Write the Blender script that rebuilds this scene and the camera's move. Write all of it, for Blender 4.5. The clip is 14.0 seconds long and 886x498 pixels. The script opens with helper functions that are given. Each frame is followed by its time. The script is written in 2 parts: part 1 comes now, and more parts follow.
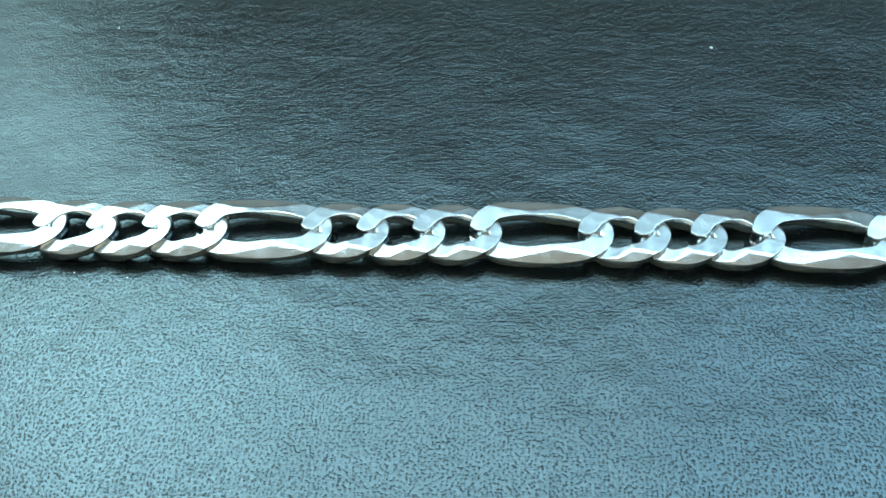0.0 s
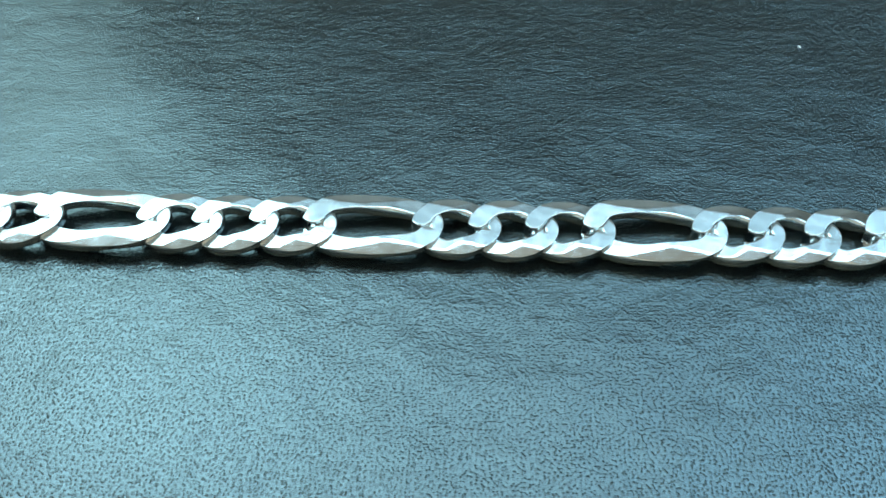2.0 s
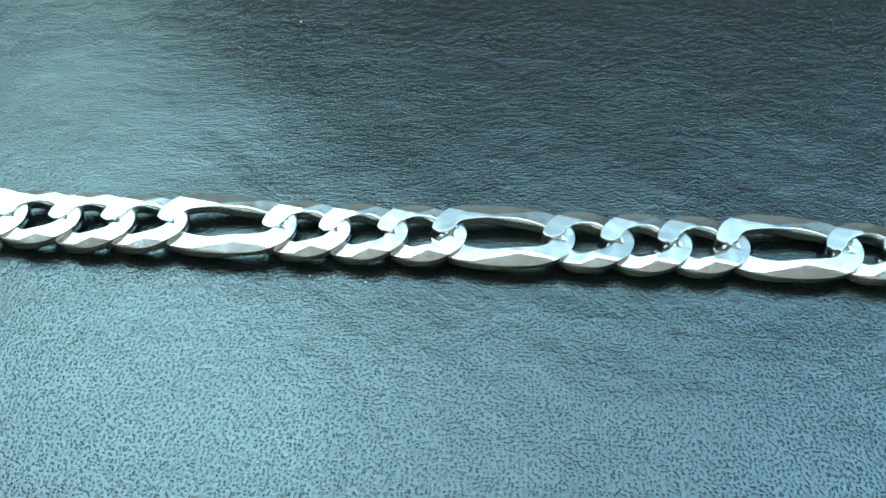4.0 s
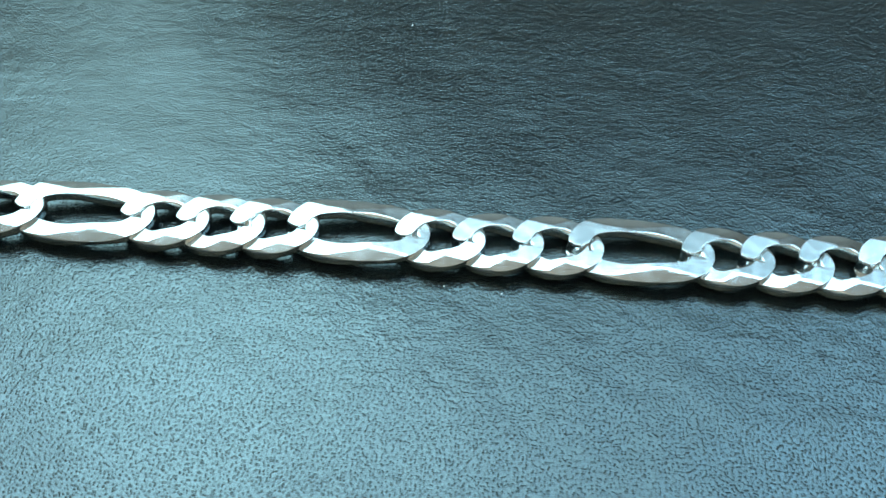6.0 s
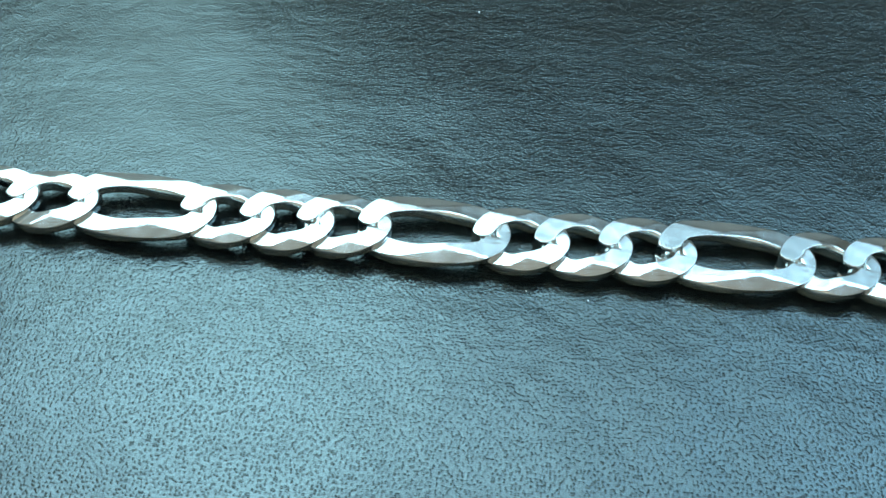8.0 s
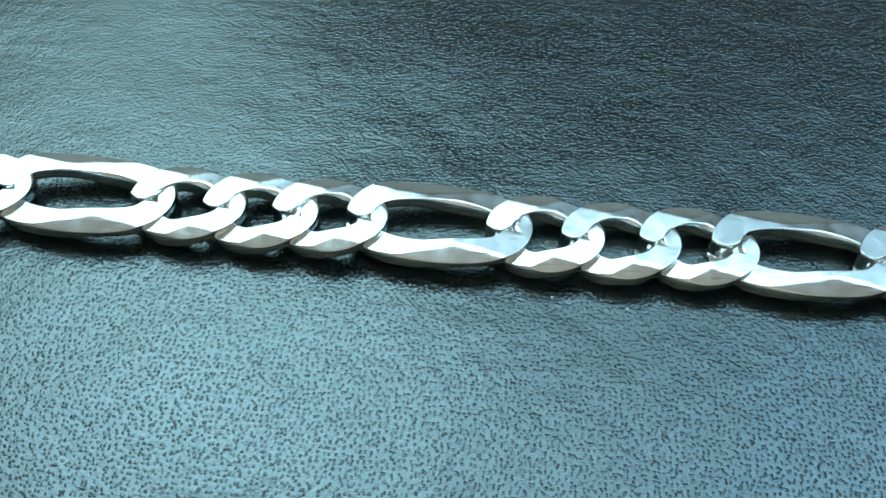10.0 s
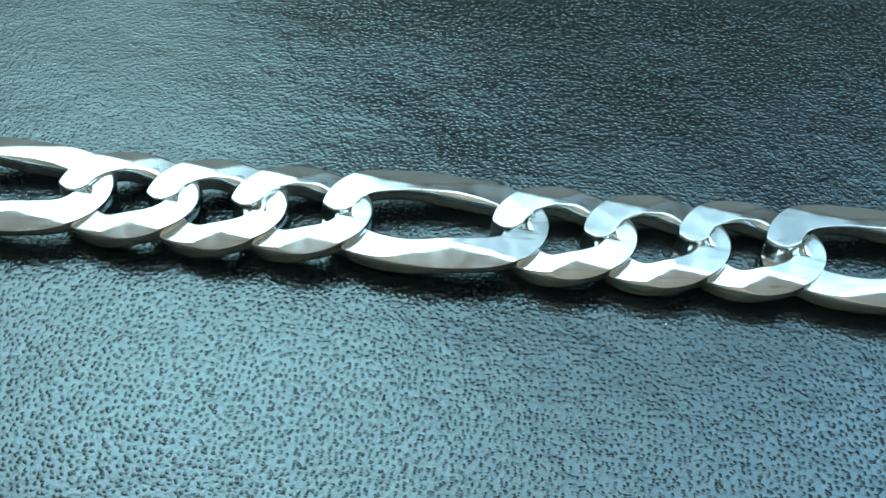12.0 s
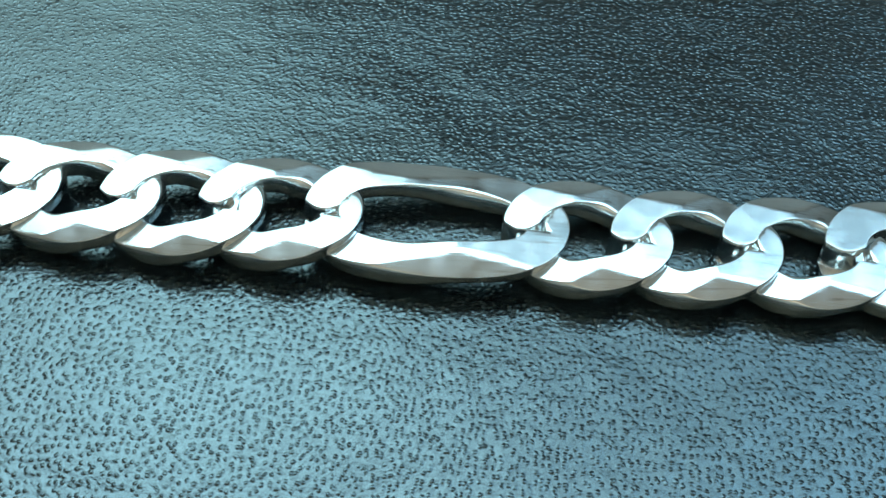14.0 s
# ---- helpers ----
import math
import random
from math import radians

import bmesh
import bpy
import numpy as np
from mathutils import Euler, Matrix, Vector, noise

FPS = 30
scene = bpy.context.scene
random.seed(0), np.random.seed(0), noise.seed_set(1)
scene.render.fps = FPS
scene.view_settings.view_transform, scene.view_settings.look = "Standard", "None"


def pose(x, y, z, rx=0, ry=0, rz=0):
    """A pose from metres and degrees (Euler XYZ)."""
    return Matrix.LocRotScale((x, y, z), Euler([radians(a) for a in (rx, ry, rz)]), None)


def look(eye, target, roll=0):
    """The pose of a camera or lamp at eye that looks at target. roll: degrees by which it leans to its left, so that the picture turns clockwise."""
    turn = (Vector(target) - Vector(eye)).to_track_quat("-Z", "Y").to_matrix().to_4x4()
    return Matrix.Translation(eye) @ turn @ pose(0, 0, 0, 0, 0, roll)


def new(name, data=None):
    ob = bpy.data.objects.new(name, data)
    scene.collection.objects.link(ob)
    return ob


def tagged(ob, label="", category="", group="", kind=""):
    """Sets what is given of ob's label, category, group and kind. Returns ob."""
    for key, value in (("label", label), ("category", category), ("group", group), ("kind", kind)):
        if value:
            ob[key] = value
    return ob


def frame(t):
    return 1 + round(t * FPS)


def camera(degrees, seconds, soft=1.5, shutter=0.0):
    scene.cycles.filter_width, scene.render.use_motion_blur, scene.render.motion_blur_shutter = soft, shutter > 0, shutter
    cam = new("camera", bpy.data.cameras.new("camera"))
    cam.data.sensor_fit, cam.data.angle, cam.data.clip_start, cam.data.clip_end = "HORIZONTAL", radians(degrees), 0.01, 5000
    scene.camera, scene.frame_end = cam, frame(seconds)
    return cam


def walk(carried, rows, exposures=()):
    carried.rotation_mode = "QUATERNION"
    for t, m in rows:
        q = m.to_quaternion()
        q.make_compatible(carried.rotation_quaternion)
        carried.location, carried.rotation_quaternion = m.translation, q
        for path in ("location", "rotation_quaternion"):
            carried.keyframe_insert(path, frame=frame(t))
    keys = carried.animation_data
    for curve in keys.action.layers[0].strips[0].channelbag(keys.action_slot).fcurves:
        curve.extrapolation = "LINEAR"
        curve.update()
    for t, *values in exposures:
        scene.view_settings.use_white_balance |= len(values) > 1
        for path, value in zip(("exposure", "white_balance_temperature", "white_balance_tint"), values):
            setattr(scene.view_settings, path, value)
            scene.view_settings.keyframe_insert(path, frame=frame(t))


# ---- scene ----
# ---- camera: seconds, eye in metres, yaw, pitch, lean in degrees ----
cam = camera(48.0, 14.0, soft=1.6)
PATH = [
    (0.0, 0.02503, -0.07118, 0.07966, 6.476, -48.254, -3.926),
    (0.5, 0.02133, -0.07121, 0.07993, 5.642, -48.551, -3.195),
    (1.0, 0.01763, -0.07130, 0.08000, 4.987, -48.665, -2.633),
    (1.5, 0.01381, -0.07142, 0.07999, 4.448, -48.684, -2.118),
    (2.0, 0.00994, -0.07133, 0.07998, 3.936, -48.734, -1.579),
    (2.5, 0.00643, -0.07121, 0.08001, 3.712, -48.747, -1.217),
    (3.0, 0.00284, -0.07092, 0.08014, 3.551, -48.811, -0.878),
    (5.5, -0.01572, -0.06953, 0.07962, 3.231, -48.688, 1.143),
    (6.0, -0.01905, -0.06920, 0.07938, 3.234, -48.768, 1.542),
    (6.5, -0.02182, -0.06881, 0.07903, 3.365, -48.869, 1.786),
    (7.0, -0.02400, -0.06809, 0.07834, 3.574, -48.971, 1.937),
    (7.5, -0.02556, -0.06677, 0.07697, 3.764, -49.099, 1.940),
    (8.0, -0.02665, -0.06475, 0.07503, 3.775, -49.309, 1.962),
    (10.5, -0.02858, -0.05011, 0.05931, 3.157, -50.241, 2.387),
    (11.0, -0.02880, -0.04785, 0.05645, 2.947, -50.149, 2.583),
    (11.5, -0.02903, -0.04570, 0.05372, 2.774, -50.011, 2.765),
    (12.0, -0.02927, -0.04377, 0.05125, 2.590, -49.860, 2.814),
    (12.5, -0.02944, -0.04202, 0.04910, 2.564, -49.753, 2.792),
    (13.0, -0.02946, -0.04029, 0.04718, 2.675, -49.763, 2.784),
    (13.5, -0.02955, -0.03853, 0.04558, 2.722, -49.994, 2.672),
    (14.0, -0.02953, -0.03704, 0.04443, 2.931, -50.323, 2.509),
]
walk(cam, [(t, pose(x, y, z, 90 + pitch, 0, yaw) @ pose(0, 0, 0, 0, 0, lean)) for t, x, y, z, yaw, pitch, lean in PATH],
     exposures=[(0, -0.05), (3, -0.05), (7, -0.13), (10.5, -0.25), (14, -0.32)])

MM = 0.001

# ---- world and lights ----
world = bpy.data.worlds.new("room_air")
scene.world = world
world.use_nodes = True
world.node_tree.nodes["Background"].inputs["Color"].default_value = (0.30, 0.42, 0.45, 1)
world.node_tree.nodes["Background"].inputs["Strength"].default_value = 0.02


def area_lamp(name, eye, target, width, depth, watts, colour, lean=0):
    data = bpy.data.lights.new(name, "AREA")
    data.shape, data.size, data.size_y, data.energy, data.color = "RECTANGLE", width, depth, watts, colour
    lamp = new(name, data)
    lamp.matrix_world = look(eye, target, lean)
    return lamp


# a wide pale window overhead in two parts with a post between them, and a small bright lamp close by on the left
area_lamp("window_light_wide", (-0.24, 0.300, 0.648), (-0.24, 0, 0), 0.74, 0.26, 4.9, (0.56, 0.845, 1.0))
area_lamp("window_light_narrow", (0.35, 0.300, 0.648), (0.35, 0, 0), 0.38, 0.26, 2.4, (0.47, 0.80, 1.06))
# unseen dim blue panel added further off for the silver's lobes to reflect
area_lamp("blue_fill_panel", (0.05, 0.560, 0.645), (0.05, 0, 0), 1.10, 0.16, 0.47, (0.42, 0.79, 1.02))
# unseen close source, set for the bright sheen at the upper left
area_lamp("near_left_light", (-0.094, 0.088, 0.108), (-0.047, 0.01, 0), 0.080, 0.13, 0.108, (0.66, 1.0, 1.05), 16)
# unseen warm fill added to light the ceiling behind, which the front chamfers reflect
area_lamp("warm_ceiling_fill", (0.0, -0.38, 0.30), (0.0, -0.38, 0.70), 0.16, 0.08, 2.4, (0.98, 0.95, 0.84))


# ---- materials ----
def material(name):
    m = bpy.data.materials.new(name)
    m.use_nodes = True
    t = m.node_tree
    return m, t, t.nodes["Principled BSDF"]


def node(tree, kind, **values):
    n = tree.nodes.new(kind)
    for key, value in values.items():
        n.inputs[key.replace("_", " ")].default_value = value
    return n


def ramp(tree, source, stops, blend="LINEAR"):
    r = tree.nodes.new("ShaderNodeValToRGB")
    r.color_ramp.interpolation = blend
    while len(r.color_ramp.elements) < len(stops):
        r.color_ramp.elements.new(0.5)
    for e, (p, c) in zip(r.color_ramp.elements, stops):
        e.position, e.color = p, (c, c, c, 1) if isinstance(c, (int, float)) else (*c, 1)
    tree.links.new(source, r.inputs["Fac"])
    return r.outputs["Color"]


def leather_material():
    m, t, b = material("black_grained_leather")
    link = t.links.new
    place = t.nodes.new("ShaderNodeTexCoord").outputs["Object"]
    # raised round grains that wander a little
    wander = node(t, "ShaderNodeTexNoise", Scale=420.0, Detail=2.0)
    link(place, wander.inputs["Vector"])
    shift = t.nodes.new("ShaderNodeVectorMath")
    shift.operation = "MULTIPLY_ADD"
    shift.inputs[1].default_value = (0.0004, 0.0004, 0.0)
    link(wander.outputs["Color"], shift.inputs[0])
    link(place, shift.inputs[2])
    ragged = node(t, "ShaderNodeTexNoise", Scale=3200.0, Detail=1.0)
    link(place, ragged.inputs["Vector"])
    fray = t.nodes.new("ShaderNodeVectorMath")
    fray.operation = "MULTIPLY_ADD"
    fray.inputs[1].default_value = (0.00014, 0.00014, 0.0)
    link(ragged.outputs["Color"], fray.inputs[0])
    link(shift.outputs[0], fray.inputs[2])
    grains = t.nodes.new("ShaderNodeTexVoronoi")
    grains.voronoi_dimensions = "2D"
    grains.inputs["Scale"].default_value, grains.inputs["Randomness"].default_value = 2450.0, 0.8
    link(fray.outputs[0], grains.inputs["Vector"])
    round_top = ramp(t, grains.outputs["Distance"], [(0.0, 0.68), (0.40, 0.0)], "EASE")
    # some grains stand higher than others
    uneven = node(t, "ShaderNodeTexNoise", Scale=1300.0, Detail=1.0)
    link(place, uneven.inputs["Vector"])
    grain = t.nodes.new("ShaderNodeMath"); grain.operation = "MULTIPLY"
    link(round_top, grain.inputs[0])
    link(ramp(t, uneven.outputs["Fac"], [(0.32, 0.6), (0.66, 1.0)]), grain.inputs[1])
    folds = node(t, "ShaderNodeTexNoise", Scale=2300.0, Detail=4.0, Roughness=0.6)
    link(shift.outputs[0], folds.inputs["Vector"])
    swell = node(t, "ShaderNodeTexNoise", Scale=70.0, Detail=3.0)
    link(place, swell.inputs["Vector"])
    h1 = t.nodes.new("ShaderNodeMath"); h1.operation = "MULTIPLY_ADD"; h1.inputs[1].default_value = 1.0
    link(folds.outputs["Fac"], h1.inputs[0]); link(grain.outputs[0], h1.inputs[2])
    h2 = t.nodes.new("ShaderNodeMath"); h2.operation = "MULTIPLY_ADD"; h2.inputs[1].default_value = 11.0
    link(swell.outputs["Fac"], h2.inputs[0]); link(h1.outputs[0], h2.inputs[2])
    # soft pebbles of a millimetre or two
    pebble = node(t, "ShaderNodeTexNoise", Scale=800.0, Detail=2.0, Roughness=0.5)
    link(shift.outputs[0], pebble.inputs["Vector"])
    h4 = t.nodes.new("ShaderNodeMath"); h4.operation = "MULTIPLY_ADD"; h4.inputs[1].default_value = 1.2
    link(pebble.outputs["Fac"], h4.inputs[0]); link(h2.outputs[0], h4.inputs[2])
    # worn and creased patches, drawn out along the chain
    drawn = t.nodes.new("ShaderNodeMapping")
    drawn.inputs["Scale"].default_value = (35.0, 120.0, 1.0)
    link(place, drawn.inputs["Vector"])
    patch = node(t, "ShaderNodeTexNoise", Scale=1.0, Detail=5.0, Roughness=0.6)
    link(drawn.outputs[0], patch.inputs["Vector"])
    h3 = t.nodes.new("ShaderNodeMath"); h3.operation = "MULTIPLY_ADD"; h3.inputs[1].default_value = 2.6
    link(patch.outputs["Fac"], h3.inputs[0]); link(h4.outputs[0], h3.inputs[2])
    bump = node(t, "ShaderNodeBump", Strength=1.0, Distance=0.00005)
    link(h3.outputs[0], bump.inputs["Height"])
    link(bump.outputs["Normal"], b.inputs["Normal"])
    hue = node(t, "ShaderNodeTexNoise", Scale=30.0, Detail=3.0)
    link(place, hue.inputs["Vector"])
    link(ramp(t, hue.outputs["Fac"], [(0.3, (0.003, 0.004, 0.005)), (0.7, (0.006, 0.008, 0.009))]), b.inputs["Base Color"])
    gloss = t.nodes.new("ShaderNodeMath"); gloss.operation = "MULTIPLY_ADD"; gloss.inputs[1].default_value = 0.30
    link(folds.outputs["Fac"], gloss.inputs[0])
    link(ramp(t, patch.outputs["Fac"], [(0.3, 0.0), (0.7, 0.09)]), gloss.inputs[2])
    link(gloss.outputs[0], b.inputs["Roughness"])
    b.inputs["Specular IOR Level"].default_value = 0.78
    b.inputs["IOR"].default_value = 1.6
    # bluish light put into the leather's own reflection colour
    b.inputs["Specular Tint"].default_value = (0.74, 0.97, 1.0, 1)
    return m


def silver_material():
    m, t, b = material("worn_silver")
    link = t.links.new
    place = t.nodes.new("ShaderNodeTexCoord").outputs["Object"]
    stretch = t.nodes.new("ShaderNodeMapping")
    stretch.inputs["Scale"].default_value = (160.0, 9000.0, 9000.0)
    link(place, stretch.inputs["Vector"])
    scratch = node(t, "ShaderNodeTexNoise", Scale=1.0, Detail=3.0)
    link(stretch.outputs[0], scratch.inputs["Vector"])
    cloud = node(t, "ShaderNodeTexNoise", Scale=700.0, Detail=4.0)
    link(place, cloud.inputs["Vector"])
    # a few long tarnished scratches
    drawn = t.nodes.new("ShaderNodeMapping")
    drawn.inputs["Scale"].default_value = (25.0, 2400.0, 2400.0)
    link(place, drawn.inputs["Vector"])
    line = node(t, "ShaderNodeTexNoise", Scale=1.0, Detail=1.0)
    link(drawn.outputs[0], line.inputs["Vector"])
    groove = ramp(t, line.outputs["Fac"], [(0.488, 0.0), (0.498, 1.0), (0.502, 1.0), (0.512, 0.0)])
    where = node(t, "ShaderNodeTexNoise", Scale=260.0, Detail=2.0)
    link(place, where.inputs["Vector"])
    some = t.nodes.new("ShaderNodeMath"); some.operation = "MULTIPLY"
    link(groove, some.inputs[0])
    link(ramp(t, where.outputs["Fac"], [(0.46, 0.0), (0.58, 0.7)]), some.inputs[1])
    tarnish = t.nodes.new("ShaderNodeMix"); tarnish.data_type = "RGBA"
    tarnish.inputs["B"].default_value = (0.24, 0.22, 0.18, 1)
    link(some.outputs[0], tarnish.inputs["Factor"])
    link(ramp(t, cloud.outputs["Fac"], [(0.3, (0.66, 0.695, 0.69)), (0.7, (0.77, 0.80, 0.795))]), tarnish.inputs["A"])
    link(tarnish.outputs["Result"], b.inputs["Base Color"])
    link(ramp(t, cloud.outputs["Fac"], [(0.3, 0.13), (0.7, 0.24)]), b.inputs["Roughness"])
    bump = node(t, "ShaderNodeBump", Strength=0.15, Distance=0.00002)
    link(scratch.outputs["Fac"], bump.inputs["Height"])
    link(bump.outputs["Normal"], b.inputs["Normal"])
    b.inputs["Metallic"].default_value = 1.0
    return m


def plain_material(name, low, high, rough):
    m, t, b = material(name)
    place = t.nodes.new("ShaderNodeTexCoord").outputs["Object"]
    n = node(t, "ShaderNodeTexNoise", Scale=9.0, Detail=5.0)
    t.links.new(place, n.inputs["Vector"])
    t.links.new(ramp(t, n.outputs["Fac"], [(0.3, low), (0.7, high)]), b.inputs["Base Color"])
    b.inputs["Roughness"].default_value = rough
    return m


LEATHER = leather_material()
SILVER = silver_material()
# unseen walls and ceiling, coloured for what the silver's facets reflect
BACK_WALL = plain_material("warm_wall_paint", (0.60, 0.55, 0.47), (0.68, 0.63, 0.54), 0.8)
WALL = plain_material("pale_wall_paint", (0.52, 0.45, 0.36), (0.60, 0.52, 0.43), 0.8)
# white added on two unseen walls to brighten the silver's back facets
BOUNCE_WALL = plain_material("white_bounce_paint", (0.70, 0.67, 0.62), (0.78, 0.75, 0.70), 0.8)
BOARD = plain_material("dark_board", (0.05, 0.045, 0.04), (0.08, 0.07, 0.06), 0.6)


# ---- structure ----
def mesh_object(name, bm, mat, parent=None):
    data = bpy.data.meshes.new(name)
    bm.to_mesh(data)
    bm.free()
    data.materials.append(mat)
    ob = new(name, data)
    ob.parent = parent
    return ob


def box(x0, x1, y0, y1, z0, z1):
    bm = bmesh.new()
    bmesh.ops.create_cube(bm, size=1.0, matrix=Matrix.LocRotScale(
        ((x0 + x1) / 2, (y0 + y1) / 2, (z0 + z1) / 2), None, (x1 - x0, y1 - y0, z1 - z0)))
    return bm


X0, X1, Y0, Y1, Z1 = -0.64, 0.64, -0.60, 0.80, 0.70


def leather_sheet():
    """One wide leather sheet with slow, faint swells away from the chain."""
    bm = bmesh.new()
    nx, ny = 128, 140
    grid = []
    for j in range(ny + 1):
        line = []
        for i in range(nx + 1):
            x, y = X0 + (X1 - X0) * i / nx, Y0 + (Y1 - Y0) * j / ny
            away = ease((math.hypot(x, y) - 0.12) / 0.2)
            line.append(bm.verts.new((x, y, 0.0015 * away * noise.noise(Vector((x * 9, y * 9, 3.1))))))
        grid.append(line)
    for j in range(ny):
        for i in range(nx):
            bm.faces.new((grid[j][i], grid[j][i + 1], grid[j + 1][i + 1], grid[j + 1][i])).smooth = True
    rim = [e for e in bm.edges if e.is_boundary]
    made = bmesh.ops.extrude_edge_only(bm, edges=rim)["geom"]
    for v in made:
        if isinstance(v, bmesh.types.BMVert):
            v.co.z = -0.012
    bmesh.ops.recalc_face_normals(bm, faces=bm.faces)
    return bm


def ease(a):
    a = max(0.0, min(1.0, a))
    return a * a * (3 - 2 * a)


tagged(mesh_object("ground", leather_sheet(), LEATHER), "black grained leather sheet under the chain, bluish light put into its sheen", "leather", kind="structure")
tagged(mesh_object("floor", box(X0 - 0.03, X1 + 0.03, Y0 - 0.03, Y1 + 0.03, -0.05, -0.0125), BOARD), "dark board below the leather sheet", "floor", kind="structure")
for name, b in (("ceiling", (X0 - 0.03, X1 + 0.03, Y0 - 0.03, Y1 + 0.03, Z1, Z1 + 0.03)),
                ("wall_west", (X0 - 0.03, X0, Y0, Y1, -0.0125, Z1)), ("wall_east", (X1, X1 + 0.03, Y0, Y1, -0.0125, Z1)),
                ("wall_south", (X0 - 0.03, X1 + 0.03, Y0 - 0.03, Y0, -0.0125, Z1)), ("wall_north", (X0 - 0.03, X1 + 0.03, Y1, Y1 + 0.03, -0.0125, Z1))):
    tagged(mesh_object(name, box(*b), {"wall_south": BACK_WALL, "wall_north": BOUNCE_WALL, "wall_east": BOUNCE_WALL}.get(name, WALL)), "plain matt " + name.split("_")[0] + " closing the dim space", name.split("_")[0], kind="structure")

# ---- the chain ----
TALL, TOP = 2.3, 2.45                 # height of the wire before cutting and of the cut top, mm
PITCH, LONG = 6.1, 11.75              # spacing of links, mm
SHORT_Y, LONG_Y = 0.15, 0.37          # the links' middles across the chain, mm
STEEP = 0.32                          # slope of the outer chamfers
BLEND = 0.22                          # width of the turn from the front cut to the back cut, mm


def least(a, b, round_off):
    """The lesser of two heights, with the edge between them worn round."""
    h = np.clip(0.5 + 0.5 * (b - a) / round_off, 0.0, 1.0)
    return b + (a - b) * h - round_off * h * (1 - h)


def cut_height(x, y, peak, line, fall, tilt, steep):
    """Height of the diamond cut over one limb: a lobe facet, a falling facet and an outer chamfer, meeting at a peak."""
    lobe = TOP - 0.03 * (x - peak) + tilt * (y + 2.0)
    down = TOP + fall * (x - peak) + 0.02 * (y - line)
    side = TOP + steep * (y - line) + np.where(x < peak, 0.015, 0.03) * (x - peak)
    return least(least(lobe, down, 0.055), side, 0.065)


def tuck(x, y, tip):
    """How far the end of a lobe dips where the neighbouring link lies over it: all that is outside that link's hole."""
    hole = tip - 1.6 + 2.73 * (1 - np.sqrt(np.clip(1 - (y / 1.95) ** 2, 0.0, 1.0)))
    return 0.60 * soft_step((hole - x) / 0.22 + 0.6) * soft_step((y + 0.7) / 0.4) * (x > 0)


def soft_step(a):
    a = np.clip(a, 0.0, 1.0)
    return a * a * (3 - 2 * a)


def link_mesh(name, half, wide, wire, peak, line, fall, tilt, mid=1.34, twist=0.42):
    """A twisted oval wire ring, flattened below and diamond-cut above; its back is cut like its front turned half round."""
    b, turns, over, under = (wide - wire) / 2, 360, 50, 20
    curl = min(half, 4.0)
    straight = half - curl
    a = 2 * np.pi * np.arange(turns) / turns
    x = curl * np.cos(a) + straight * np.sin(np.pi / 2 * np.clip(1.4 * np.cos(a), -1.0, 1.0))
    y = b * np.sin(a)
    u, v = np.tanh(x / (2.4 + 0.5 * straight)), np.sin(a)
    ring = np.stack([x, y, mid + twist * np.tanh(2 * (0.25 * u * u - u * v))], 1)
    along = np.roll(ring, -1, 0) - np.roll(ring, 1, 0)
    along /= np.linalg.norm(along, axis=1, keepdims=True)
    out = np.cross(along, (0.0, 0.0, 1.0))
    out /= np.linalg.norm(out, axis=1, keepdims=True)
    up = np.cross(out, along)
    # round the wire: close steps over the top, wide ones below
    k = np.concatenate([np.linspace(-0.12, np.pi + 0.12, over, endpoint=False), np.linspace(np.pi + 0.12, 2 * np.pi - 0.12, under, endpoint=False)])
    sides = over + under
    c, s = np.cos(k), np.sin(k)
    broad = wire / 2 * (1 - 0.45 * soft_step((0.25 - s) / 1.2)) * np.sign(c) * np.abs(c) ** 0.62
    tall = TALL / 2 * np.sign(s) * np.abs(s) ** 0.64
    q = ring[:, None] + out[:, None] * broad[None, :, None] + up[:, None] * tall[None, :, None]
    x, y, z = q[..., 0], q[..., 1], q[..., 2]
    tip = half + wire / 2
    across = np.clip((np.abs(x) - half) / (wire / 2), -1.0, 1.0)
    back = soft_step((y - np.where(x > 0, 1.5 * np.tanh(x / 1.5), 0.65 * across * across - 0.45)) / BLEND + 0.5)
    front_cut = cut_height(x, y, peak, line, fall, tilt, STEEP) - tuck(x, y, tip)
    # the far end of the front limb drops away under the lobe before it
    front_cut -= 0.9 * soft_step((-x - half + 1.8) / 0.9) * soft_step((y + 2.4) / 0.9)
    back_cut = cut_height(-x, -y, peak, line, fall, -tilt, STEEP)
    z = np.maximum(0.03, least(z, (1 - back) * front_cut + back * back_cut, 0.10))
    points = np.stack([x, y, z], -1).reshape(-1, 3) * MM
    i, j = np.meshgrid(np.arange(turns), np.arange(sides), indexing="ij")
    m, n = (i + 1) % turns, (j + 1) % sides
    faces = np.stack([i * sides + j, m * sides + j, m * sides + n, i * sides + n], -1).reshape(-1, 4)
    data = bpy.data.meshes.new(name)
    data.from_pydata(points.tolist(), [], faces.tolist())
    bm = bmesh.new()
    bm.from_mesh(data)
    bmesh.ops.recalc_face_normals(bm, faces=bm.faces)
    for f in bm.faces:
        f.smooth = True
    bm.to_mesh(data)
    bm.free()
    data.materials.append(SILVER)
    return data


chain = new("chain_bracelet")
tagged(chain, "silver figaro chain with diamond-cut links lying on black leather", "chain")
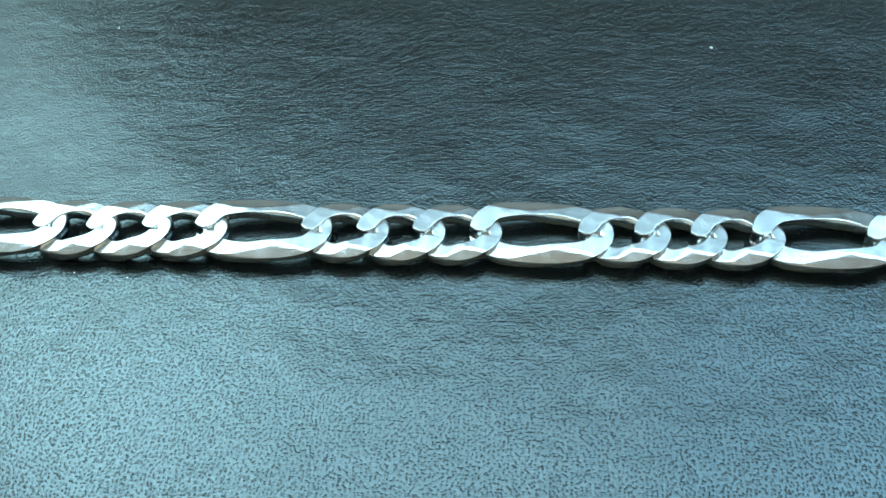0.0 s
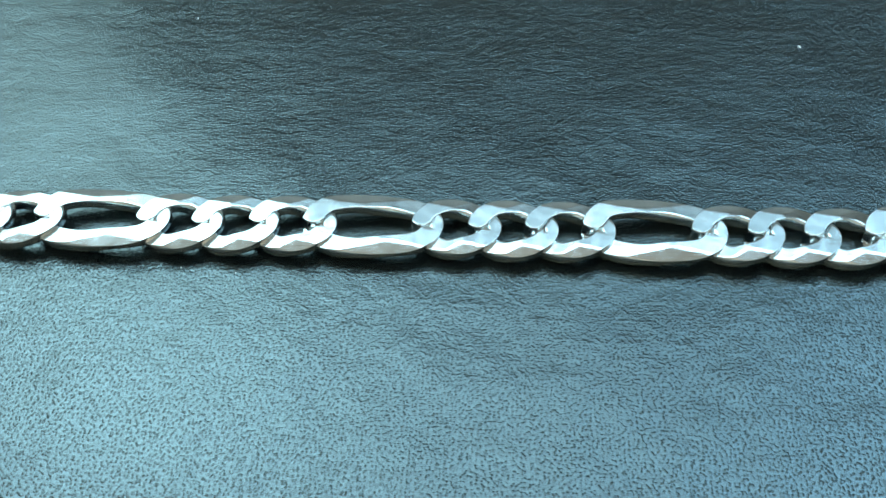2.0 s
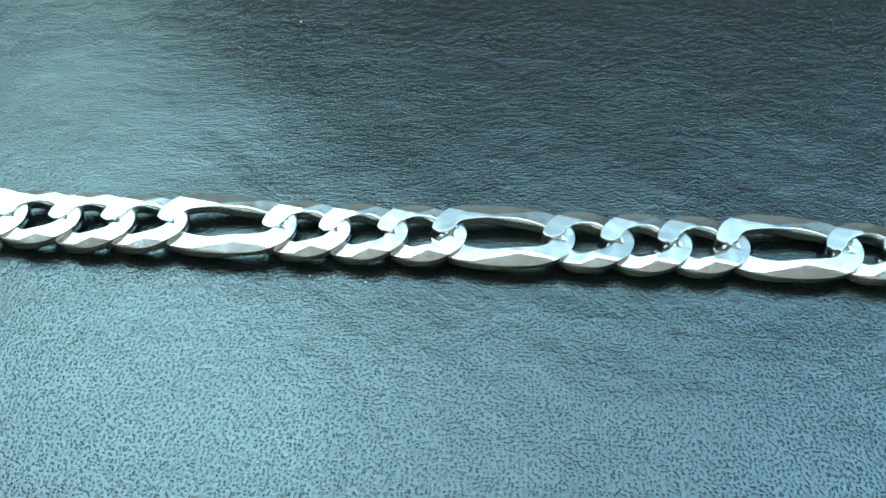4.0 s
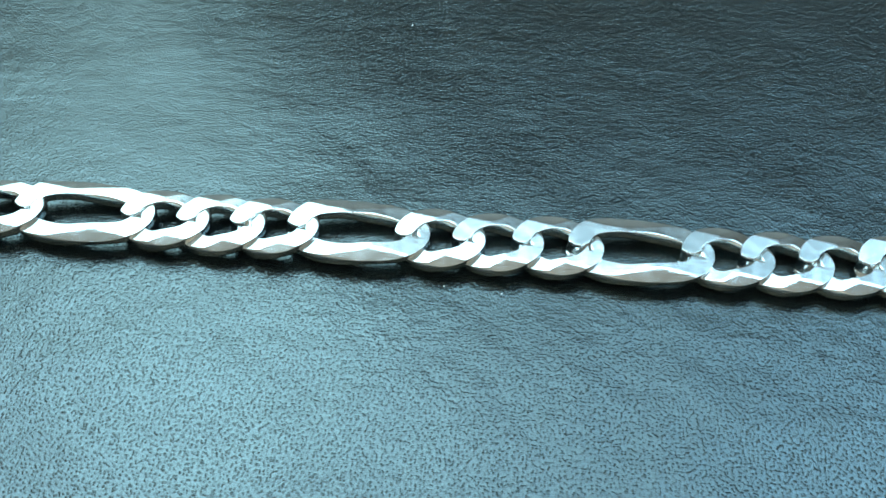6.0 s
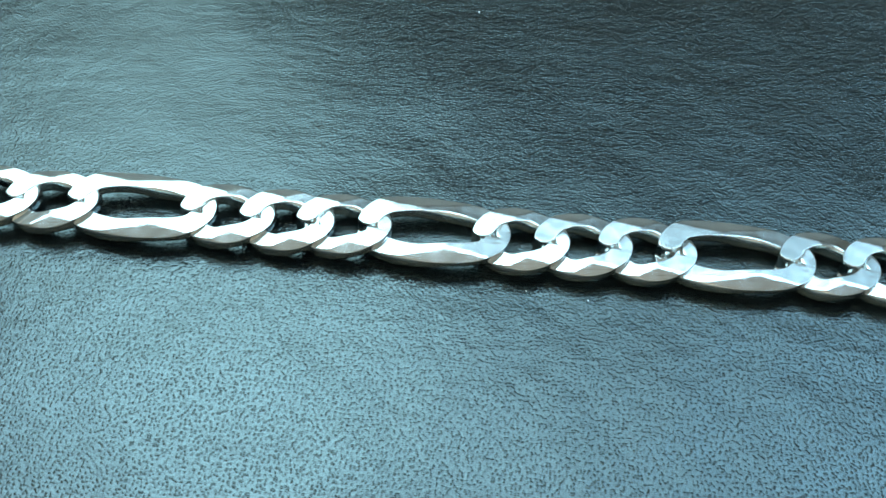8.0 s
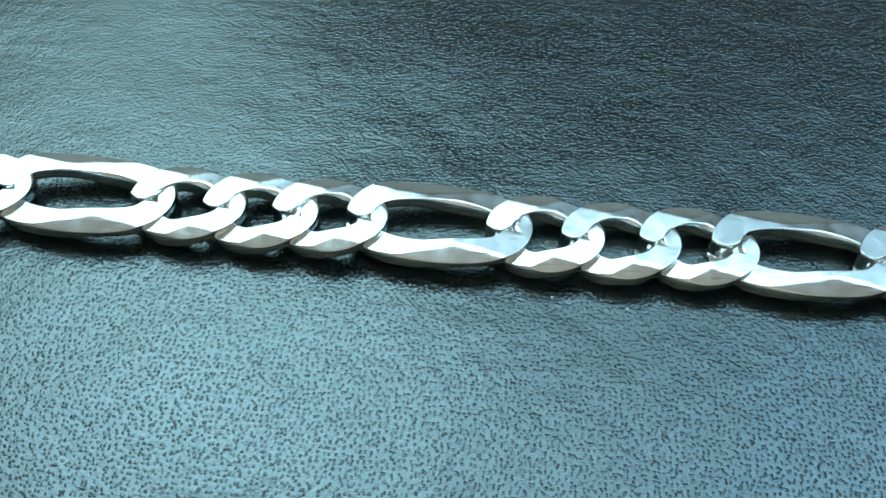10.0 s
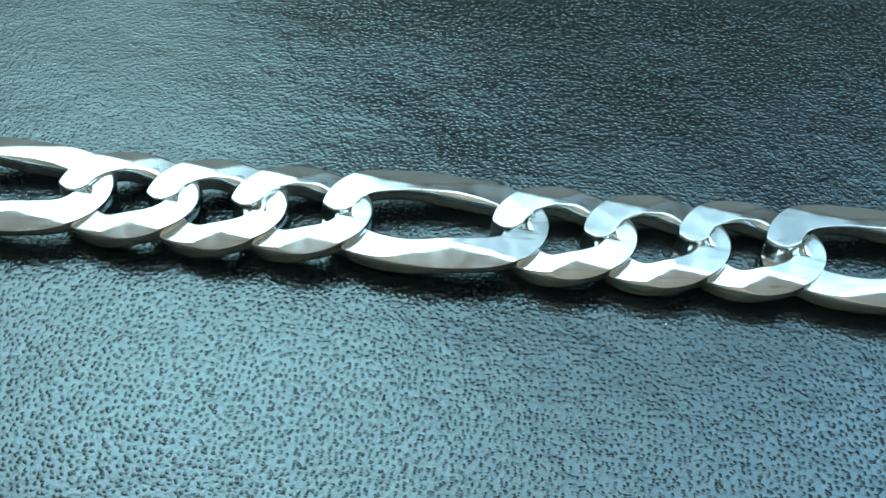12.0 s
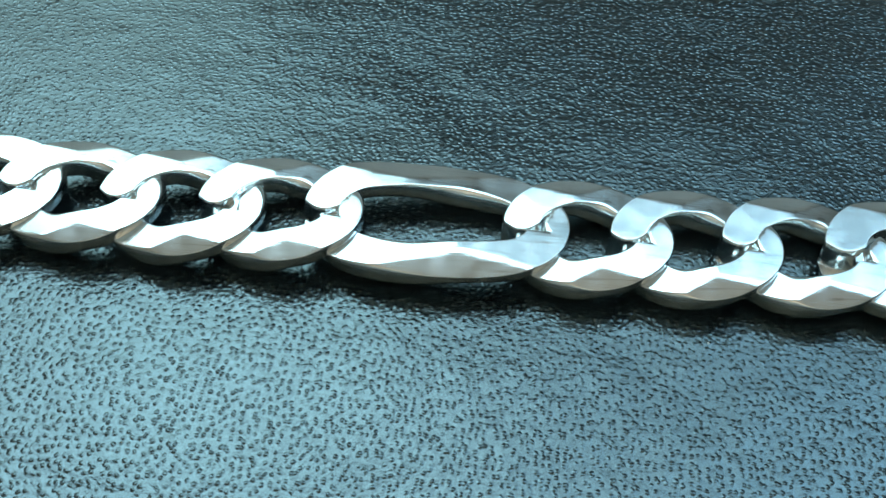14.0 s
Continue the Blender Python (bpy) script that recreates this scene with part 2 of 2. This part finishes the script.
# the cuts differ a little from link to link
CUTS = [
    [link_mesh("long_link", 6.45, 8.6, 2.35, 1.9, -2.60, 0.085, 0.015, 1.42, 0.40), link_mesh("long_link", 6.45, 8.6, 2.35, 1.6, -2.6, 0.09, 0.02, 1.42, 0.40)],
    [link_mesh("short_link", 3.8, 8.0, 2.15, 0.70, -2.55, 0.20, 0.03), link_mesh("short_link", 3.8, 8.0, 2.15, 0.75, -2.6, 0.19, 0.015)],
    [link_mesh("short_link", 3.8, 8.0, 2.15, 0.85, -2.6, 0.19, 0.0), link_mesh("short_link", 3.8, 8.0, 2.15, 0.80, -2.55, 0.20, 0.012)],
    [link_mesh("short_link", 3.8, 8.0, 2.15, 0.75, -2.5, 0.20, 0.02), link_mesh("short_link", 3.8, 8.0, 2.15, 0.80, -2.55, 0.19, 0.005)],
]
rng = random.Random(5)
# right-hand end of each link along the chain, mm: three short links follow each long one
ENDS = [-53.58, -47.62, -41.60, -35.90, -24.28, -18.42, -12.32, -6.15, 5.22, 11.38, 17.40, 23.42, 35.08, 41.02, 46.75, 52.67]
for n in range(8):
    ENDS.append(ENDS[-1] + (PITCH if len(ENDS) % 4 else LONG))
for n in range(8):
    ENDS.insert(0, ENDS[0] - (LONG if n % 4 == 0 else PITCH))
for n, place in enumerate(ENDS):
    k = n % 4
    reach = 3.8 + 2.15 / 2 if k else 6.45 + 2.35 / 2
    ob = new("short_link" if k else "long_link", CUTS[k][(n // 4 + k) % 2])
    ob.parent = chain
    tilt = (rng.uniform(-1.5, 1.5), rng.uniform(-1.2, 1.2), rng.uniform(-1.0, 1.0))
    ob.matrix_basis = pose((place - reach) * MM, ((SHORT_Y if k else LONG_Y) + rng.uniform(-0.06, 0.06)) * MM, 0.02 * MM, *tilt)


# ---- dust on the leather ----
def dust_speck(x, y, size):
    """A tiny pale fleck with a ragged outline."""
    bm = bmesh.new()
    bmesh.ops.create_icosphere(bm, subdivisions=2, radius=size / 2)
    for v in bm.verts:
        v.co *= 1 + 0.5 * noise.noise(v.co * (2.2 / size) + Vector((x, y, 0)) * 400)
        v.co.z *= 0.5
    ob = mesh_object("dust_speck", bm, DUST)
    ob.location = (x, y, size * 0.2)
    return tagged(ob, "tiny pale dust speck on the black leather", "dust", "dust on the leather")


DUST = plain_material("pale_dust", (0.55, 0.56, 0.55), (0.75, 0.75, 0.73), 0.9)
for x, y, size in ((0.04929, 0.03461, 0.00045), (-0.02247, -0.0048, 0.00011), (-0.01653, -0.0053, 0.00011), (-0.02998, 0.03897, 0.00025)):
    dust_speck(x, y, size)
